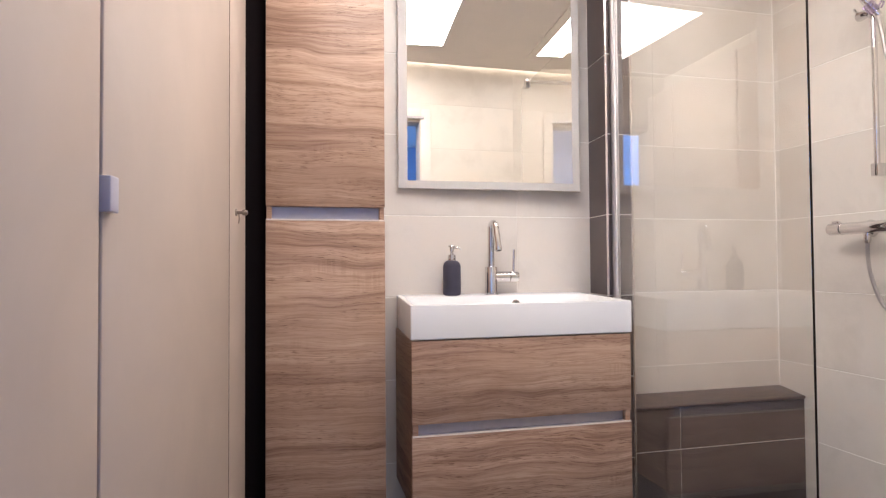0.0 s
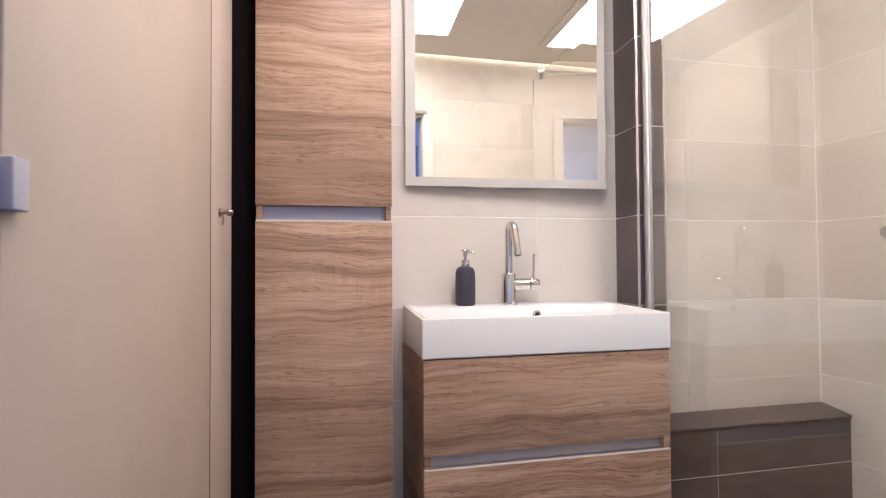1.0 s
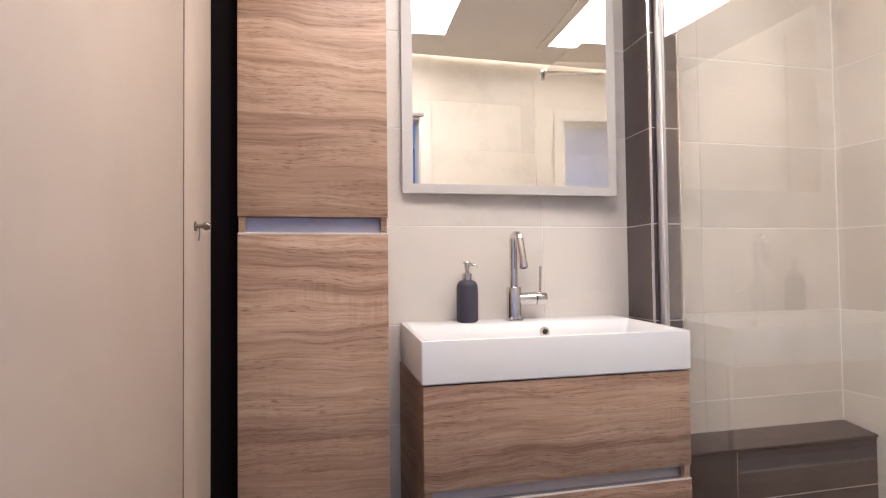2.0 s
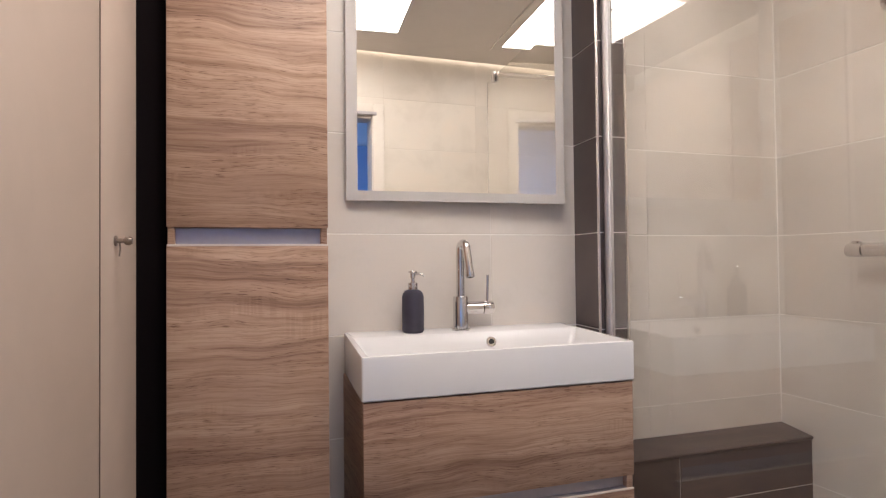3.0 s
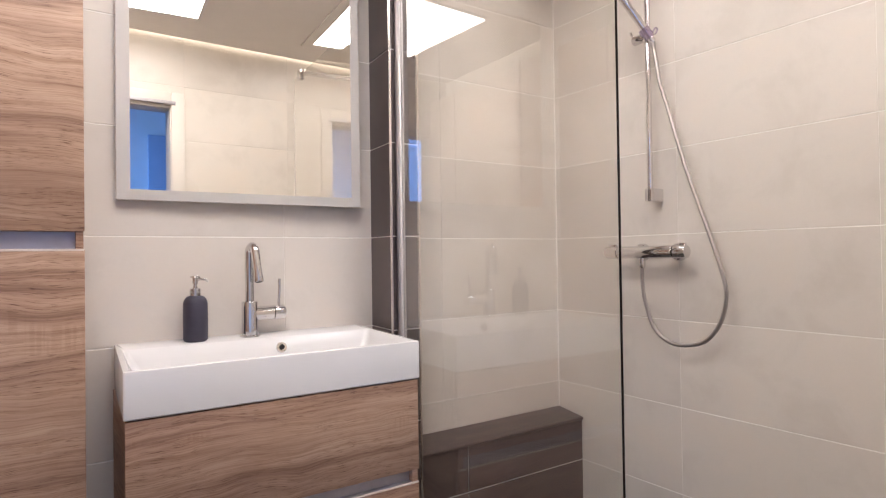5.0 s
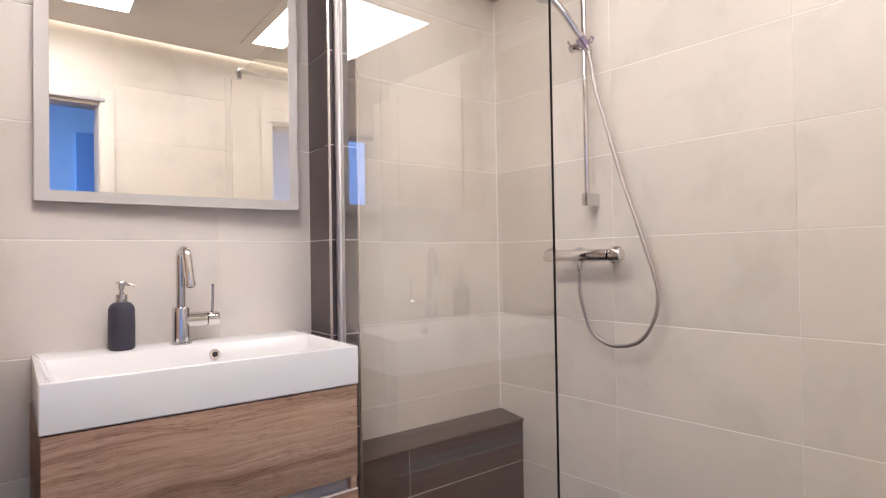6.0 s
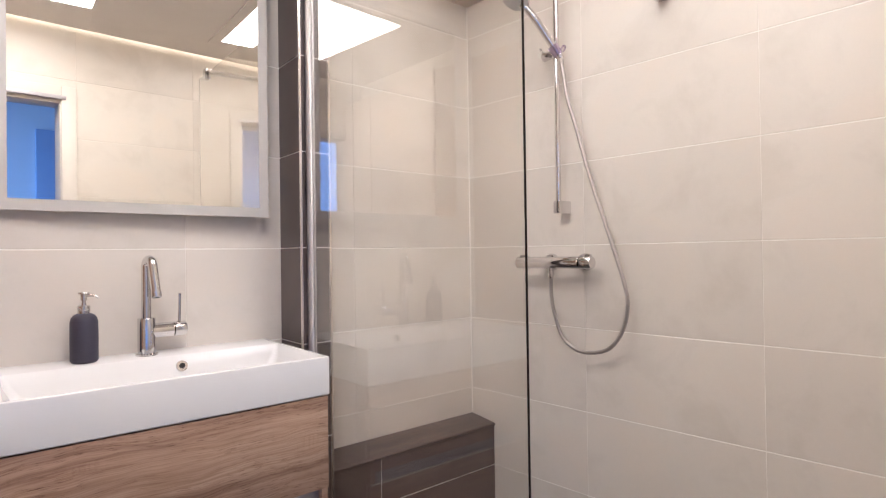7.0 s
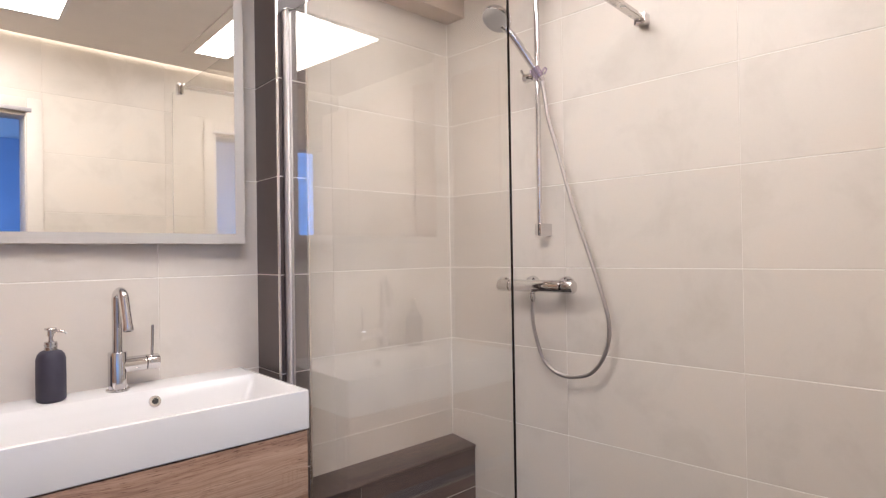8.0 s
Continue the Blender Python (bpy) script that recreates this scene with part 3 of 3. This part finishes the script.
part("lever_rod", tube(bmesh.new(), [(TX + 0.086, TY, LZ + 0.012), (TX + 0.088, TY, LZ + 0.06), (TX + 0.089, TY, LZ + 0.100)], 0.0040, 12), CHROME, lever)

# ---- soap dispenser ----
SXX, SYY = 0.549, 2.080
soap = thing("soap_dispenser", (SXX, SYY, DECK), "dark slate-blue soap dispenser with a metal pump", "soap dispenser")
part("bottle", lathe(bmesh.new(), (SXX, SYY, DECK), (0, 0, 1), [(0, 0.026), (0.002, 0.0295), (0.006, 0.0322), (0.06, 0.0327), (0.106, 0.032), (0.116, 0.029), (0.123, 0.0235), (0.1265, 0.016), (0.127, 0.012)], 40), SLATE, soap)
pump = part("pump_collar", lathe(bmesh.new(), (SXX, SYY, DECK + 0.1265), (0, 0, 1), [(0, 0.0145), (0.019, 0.0145), (0.0205, 0.013), (0.0205, 0.0065), (0.024, 0.0058), (0.026, 0.0058)], 28), STEEL, soap, "brushed metal collar")
part("pump_stem", lathe(bmesh.new(), (SXX, SYY, DECK + 0.15), (0, 0, 1), [(0, 0.005), (0.010, 0.005), (0.011, 0.0075), (0.026, 0.0075), (0.0265, 0.0125), (0.029, 0.0135), (0.031, 0.0125), (0.0312, 0.001)], 24), STEEL, pump)
nz = DECK + 0.172
part("pump_nozzle", tube(bmesh.new(), smooth_path([(SXX, SYY, nz), (SXX + 0.016, SYY - 0.008, nz + 0.001), (SXX + 0.026, SYY - 0.013, nz - 0.002), (SXX + 0.031, SYY - 0.016, nz - 0.007)], 5), lambda u: 0.0042 - 0.0015 * u, 12), STEEL, pump)

# ---- mirror ----
MX0, MX1, MZ0, MZ1, MYF = 0.360, 1.065, 1.248, 2.07, 2.100
LEAN = -0.042    # the mirror's glass is not quite square to the wall
mir = thing("wall_mirror", ((MX0 + MX1) / 2, MYF, MZ0), "frameless wall mirror with a frosted light border", "mirror")
bm = box(bmesh.new(), (MX0 + 0.04, MYF + 0.006, MZ0 + 0.04), (MX1 - 0.04, NORTH - 0.001, MZ1 - 0.04))
for v in bm.verts:
    if v.co.y > MYF + 0.01:
        v.co.y = NORTH - 0.001 - LEAN * (v.co.x - (MX0 + MX1) / 2)
part("back_box", bm, WHITE, mir)
bm = box(bmesh.new(), (MX0 + 0.033, MYF, MZ0 + 0.029), (MX1 - 0.030, MYF + 0.004, MZ1 - 0.033))
part("mirror_glass", bm, MIRROR, mir, "clear silvered mirror glass")
bm = bmesh.new()
for lo, hi in (((MX0, MZ0), (MX1, MZ0 + 0.029)), ((MX0, MZ1 - 0.033), (MX1, MZ1)), ((MX0, MZ0 + 0.029), (MX0 + 0.033, MZ1 - 0.033)), ((MX1 - 0.030, MZ0 + 0.029), (MX1, MZ1 - 0.033))):
    box(bm, (lo[0], MYF + 0.0002, lo[1]), (hi[0], MYF + 0.0055, hi[1]))
part("frosted_border", bm, FROST, mir, "frosted pale border")
mir.rotation_euler.z = math.atan(LEAN)

# ---- glass shower screen ----
GY0, GY1, GZ1 = 1.087, 1.958, 1.943
SWING = 0.8      # degrees by which the free edge stands towards the basin
scr = thing("shower_screen", (GLASS_X, GY1, 0), "clear glass shower screen with a chrome wall profile", "shower screen")
bm = box(bmesh.new(), (GLASS_X - 0.0025, GY0, 0.012), (GLASS_X + 0.0025, GY1, GZ1), 0.0006, 1)
pane = part("glass_pane", bm, GLASS, scr, "clear safety glass")
pane.visible_shadow = False
pane.rotation_euler.z = radians(-SWING)
bm = box(bmesh.new(), (GLASS_X - 0.0020, GY0 - 0.0022, 0.012), (GLASS_X + 0.0020, GY0 - 0.0004, GZ1), 0.0005, 1)
part("edge_seal", bm, SEAL, scr, "dark glass edge").rotation_euler.z = radians(-SWING)
bm = bmesh.new()
box(bm, (GLASS_X - 0.0105, PIER[2] - 0.030, 0.0), (GLASS_X - 0.0035, PIER[2] - 0.0035, GZ1 + 0.008), 0.0012, 1)
box(bm, (GLASS_X + 0.0035, PIER[2] - 0.030, 0.0), (GLASS_X + 0.0105, PIER[2] - 0.0035, GZ1 + 0.008), 0.0012, 1)
box(bm, (GLASS_X - 0.0105, PIER[2] - 0.0085, 0.0), (GLASS_X + 0.0105, PIER[2] - 0.0035, GZ1 + 0.008))
prof = part("wall_profile", bm, SATIN, scr, "satin chrome wall profile")
bm = lathe(bmesh.new(), (GLASS_X - 0.0085, PIER[2] - 0.034, 0.0), (0, 0, 1), [(0, 0.0032), (GZ1 + 0.006, 0.0032), (GZ1 + 0.008, 0.002)], 16)
part("profile_bead", bm, SATIN, prof, "slim polished bead")
bm = box(bmesh.new(), (GLASS_X - 0.0125, PIER[2] - 0.038, GZ1 + 0.0085), (GLASS_X + 0.0125, PIER[2] - 0.0035, GZ1 + 0.013), 0.001, 1)
part("profile_cap", bm, CHROME, prof)
bar = thing("stabiliser_bar", (GLASS_X, 1.190, GZ1), "flat steel stabiliser bar from shower glass to wall", "support bar")
BYC, BZC, WYC, WZC = 1.190, 1.9505, 1.243, 1.945
bm = box(bmesh.new(), (GLASS_X - 0.018, BYC - 0.014, BZC - 0.007), (EAST - 0.028, BYC + 0.014, BZC + 0.007), 0.001, 1)
for v in bm.verts:
    u = (v.co.x - GLASS_X) / (EAST - GLASS_X)
    v.co += Vector((0, (WYC - BYC) * u, (WZC - BZC) * u))
part("bar", bm, STEEL, bar, "flat brushed steel bar")
bm = box(bmesh.new(), (EAST - 0.034, WYC - 0.019, WZC - 0.017), (EAST - 0.0005, WYC + 0.019, WZC + 0.017), 0.0015, 2)
part("wall_bracket", bm, CHROME, bar)
bm = bmesh.new()
box(bm, (GLASS_X - 0.0235, BYC - 0.018, BZC - 0.035), (GLASS_X - 0.0127, BYC + 0.018, BZC + 0.012), 0.0015, 2)
box(bm, (GLASS_X - 0.0066, BYC - 0.018, BZC - 0.035), (GLASS_X + 0.006, BYC + 0.018, BZC + 0.012), 0.0015, 2)
part("glass_clamp", bm, CHROME, bar)

# ---- shower rail, hand shower, hose and mixer ----
RX, RY = 1.963, 1.627
rail = thing("shower_rail", (RX, RY, 1.28), "slim chrome shower rail on the tiled wall", "shower rail")
part("rail_tube", lathe(bmesh.new(), (RX, RY, 1.272), (0, 0, 1), [(0, 0.0095), (0.9, 0.0095)], 24), CHROME, rail)
for z in (1.266, 2.14):
    bm = box(bmesh.new(), (RX - 0.014, RY - 0.014, z), (EAST - 0.0005, RY + 0.014, z + 0.045), 0.003, 2)
    part("wall_mount", bm, CHROME, rail, "square chrome wall mount")
HZ0 = 1.845
bm = bmesh.new()
lathe(bm, (RX, RY, HZ0 - 0.017), (0, 0, 1), [(0, 0.016), (0.003, 0.018), (0.032, 0.018), (0.035, 0.016)], 24)
lathe(bm, (RX - 0.006, RY + 0.012, HZ0), (-0.15, 1, -0.12), [(0, 0.015), (0.036, 0.0165), (0.040, 0.014)], 24)
slider = part("slider", bm, CHROME, rail, "chrome sliding holder")
bm = tube(bmesh.new(), smooth_path([(RX - 0.012, RY + 0.045, HZ0 + 0.008), (RX - 0.013, RY + 0.056, HZ0 + 0.018), (RX - 0.013, RY + 0.062, HZ0 + 0.030)], 4), 0.004, 8)
part("lock_lever", bm, CHROME, slider)
GRIP0, GRIP1 = Vector((RX - 0.022, RY - 0.030, HZ0 - 0.020)), Vector((1.838, 1.661, 1.981))
gd = (GRIP1 - GRIP0).normalized()
bm = lathe(bmesh.new(), GRIP0 + gd * 0.004, gd, [(0, 0.014), (0.002, 0.0165), (0.036, 0.019), (0.040, 0.018)], 24)
part("holder_cone", bm, LILAC, slider, "translucent lilac plastic holder")
bm = tube(bmesh.new(), smooth_path([(RX - 0.020, RY - 0.045, HZ0 - 0.008), (RX - 0.022, RY - 0.056, HZ0 + 0.004), (RX - 0.018, RY - 0.044, HZ0 + 0.014), (RX - 0.016, RY - 0.03, HZ0 - 0.002)], 5), 0.0028, 8)
part("hook", bm, LILAC, slider)

hand = thing("hand_shower", tuple(GRIP0), "chrome hand shower with a round white spray head", "hand shower")
BULGE = Vector((0.005, -0.004, 0.003))
hp = smooth_path([GRIP0 - gd * 0.012, GRIP0 + gd * 0.06 + 0.5 * BULGE, GRIP0 + gd * 0.14 + BULGE, GRIP1 + 0.7 * BULGE, GRIP1 + gd * 0.022 + Vector((-0.006, 0.002, 0.002))], 6)
part("handle", tube(bmesh.new(), hp, lambda u: 0.0112 + 0.0025 * math.sin(math.pi * min(1, u * 1.1)), 20), CHROME, hand)
face = Vector((-0.62, 0.05, -0.78)).normalized()
hc = GRIP1 + gd * 0.058
bm = lathe(bmesh.new(), hc - face * 0.018, face, [(0, 0.010), (0.002, 0.032), (0.010, 0.049), (0.020, 0.0535), (0.027, 0.0535), (0.030, 0.050)], 40)
head = part("spray_head", bm, CHROME, hand, "round chrome spray head")
bm = lathe(bmesh.new(), hc + face * 0.0095, face, [(0, 0.0495), (0.0035, 0.0495), (0.005, 0.046), (0.005, 0.0)], 40)
part("spray_face", bm, SPRAY, head, "grey spray face")

MXX, MZZ = 1.925, 1.088
mixer = thing("shower_mixer", (MXX, 1.605, MZZ), "chrome thermostatic shower mixer bar on the wall", "shower mixer")
part("body", lathe(bmesh.new(), (MXX, 1.512, MZZ), (0, 1, 0), [(0, 0.0205), (0.002, 0.0215), (0.218, 0.0215), (0.220, 0.0205)], 36), CHROME, mixer)
for y0, s, w in ((1.508, -1, 0.040), (1.734, 1, 0.049)):
    bm = bmesh.new()
    lathe(bm, (MXX, y0, MZZ), (0, s, 0), [(0, 0.019), (0.002, 0.0225), (w, 0.0225), (w + 0.004, 0.020), (w + 0.0045, 0.001)], 36)
    box(bm, (MXX - 0.006, y0 + s * 0.012, MZZ + 0.018), (MXX + 0.006, y0 + s * 0.040, MZZ + 0.029), 0.002, 2)
    part("control_knob", bm, CHROME, mixer)
for y in (1.553, 1.703):
    bm = lathe(bmesh.new(), (EAST - 0.0005, y, MZZ), (-1, 0, 0), [(0, 0.032), (0.006, 0.032), (0.016, 0.028), (0.018, 0.018), (0.078, 0.0175)], 36)
    part("rosette", bm, CHROME, mixer, "round chrome wall rosette")
HY = 1.638
part("outlet", lathe(bmesh.new(), (MXX, HY, MZZ - 0.019), (0, 0, -1), [(0, 0.0095), (0.008, 0.0095), (0.009, 0.0115), (0.026, 0.0115), (0.036, 0.0085), (0.037, 0.007)], 24), CHROME, mixer)

hose = thing("shower_hose", (1.95, 1.5, 0.77), "flexible metal shower hose hanging in a loop", "shower hose")
knots = [GRIP0 - gd * 0.006, (1.945, 1.592, 1.797), (1.949, 1.583, 1.735), (1.951, 1.573, 1.67), (1.958, 1.546, 1.57), (1.961, 1.505, 1.425), (1.962, 1.468, 1.31), (1.962, 1.419, 1.175), (1.962, 1.370, 1.03), (1.961, 1.355, 0.95),
         (1.960, 1.372, 0.868), (1.960, 1.424, 0.80), (1.960, 1.500, 0.776), (1.957, 1.565, 0.785), (1.950, 1.612, 0.826), (1.940, 1.636, 0.905), (1.930, 1.641, 0.97), (MXX, HY, MZZ - 0.052)]
part("hose_tube", tube(bmesh.new(), smooth_path(knots, 14), 0.0066, 14), HOSE, hose)
hd = (Vector(knots[1]) - Vector(knots[0])).normalized()
part("hose_end", lathe(bmesh.new(), Vector(knots[0]), hd, [(0, 0.009), (0.018, 0.009), (0.026, 0.0072)], 20), HOSE, hose)

# ---- tiles, one by one ----
TILE_MESH = {}


def tile(parent, mat, lo, hi, axis):
    """A tile between two corners; axis is the one that it is thin along. Alike tiles share a mesh."""
    c = [(a + b) / 2 for a, b in zip(lo, hi)]
    s = tuple(round(b - a, 4) for a, b in zip(lo, hi))
    key = (s, mat.name)
    if key not in TILE_MESH:
        bm = box(bmesh.new(), [-x / 2 for x in s], [x / 2 for x in s], 0.0009, 1)
        TILE_MESH[key] = mesh_of("tile", bm, mat)
    ob = new("tile", TILE_MESH[key])
    ob.parent = parent
    ob.location = Vector(c) - world_base(parent)
    return ob


GAP = 0.0032
ROWS_Z = [max(0.0, JOINT_Z + 0.30 * n) for n in range(-4, 4)] + [CEIL + 0.02]


def cuts(a, b, start, step):
    """Joint places from a to b on a grid."""
    n = math.ceil((a - start) / step)
    out = [a]
    while start + n * step < b - 0.004:
        if start + n * step > a + 0.004:
            out.append(start + n * step)
        n += 1
    return out + [b]


def grid_tiles(parent, mat, axis, face, depth, a, b, start, step, rows):
    g = GAP / 2
    cols = cuts(a, b, start, step)
    for u0, u1 in zip(cols, cols[1:]):
        for z0, z1 in zip(rows, rows[1:]):
            if z1 - z0 < 0.01:
                continue
            side = 0.6 * g if mat is BROWN else 0.06 * g if parent is wall_south else 0.3 * g
            lo, hi = [u0 + side, z0 + g], [u1 - side, z1 - g]
            if axis == "y":
                tile(parent, mat, (lo[0], min(face, face + depth), lo[1]), (hi[0], max(face, face + depth), hi[1]), axis)
            else:
                tile(parent, mat, (min(face, face + depth), lo[0], lo[1]), (max(face, face + depth), hi[0], hi[1]), axis)


grid_tiles(wall_north, CREAM, "y", NORTH, 0.006, WEST, PIER[0] + 0.018, 0.826, 0.6, ROWS_Z)
grid_tiles(wall_north, CREAM, "y", NORTH, 0.006, PIER[1], EAST, 0.826, 0.6, ROWS_Z)
grid_tiles(wall_east, CREAM, "x", EAST, 0.006, south_at(EAST), NORTH, 0.96, 0.6, ROWS_Z)
grid_tiles(wall_south, CREAM, "y", SOUTH, -0.006, DOOR_R + 0.05, EAST + 0.006, 1.32, 0.6, ROWS_Z)
grid_tiles(wall_south, CREAM, "y", SOUTH, -0.006, WEST - 0.005, DOOR_R + 0.05, 0.12, 0.6, [DOOR_H + 0.05, 2.05, CEIL + 0.02])
grid_tiles(pier, BROWN, "x", PIER[0], 0.006, PIER[2] + 0.003, NORTH, 9, 20, ROWS_Z)
for ob in pier.children:
    if ob.name.startswith("tile"):
        ob.location.x += SKEW * (ob.location.y - PIER[2])
        ob.rotation_euler.z = -math.atan(SKEW)
grid_tiles(pier, BROWN, "x", PIER[1], -0.006, PIER[2] + 0.003, NORTH, 9, 20, ROWS_Z)
grid_tiles(pier, BROWN, "y", PIER[2], 0.006, PIER[0] + 0.003, PIER[1] - 0.003, 9, 20, ROWS_Z)
grid_tiles(ledge, BROWN, "y", LEDGE_Y, 0.006, PIER[1], EAST, 1.442, 0.6, [0.0, 0.25, LEDGE_Z - 0.0315])

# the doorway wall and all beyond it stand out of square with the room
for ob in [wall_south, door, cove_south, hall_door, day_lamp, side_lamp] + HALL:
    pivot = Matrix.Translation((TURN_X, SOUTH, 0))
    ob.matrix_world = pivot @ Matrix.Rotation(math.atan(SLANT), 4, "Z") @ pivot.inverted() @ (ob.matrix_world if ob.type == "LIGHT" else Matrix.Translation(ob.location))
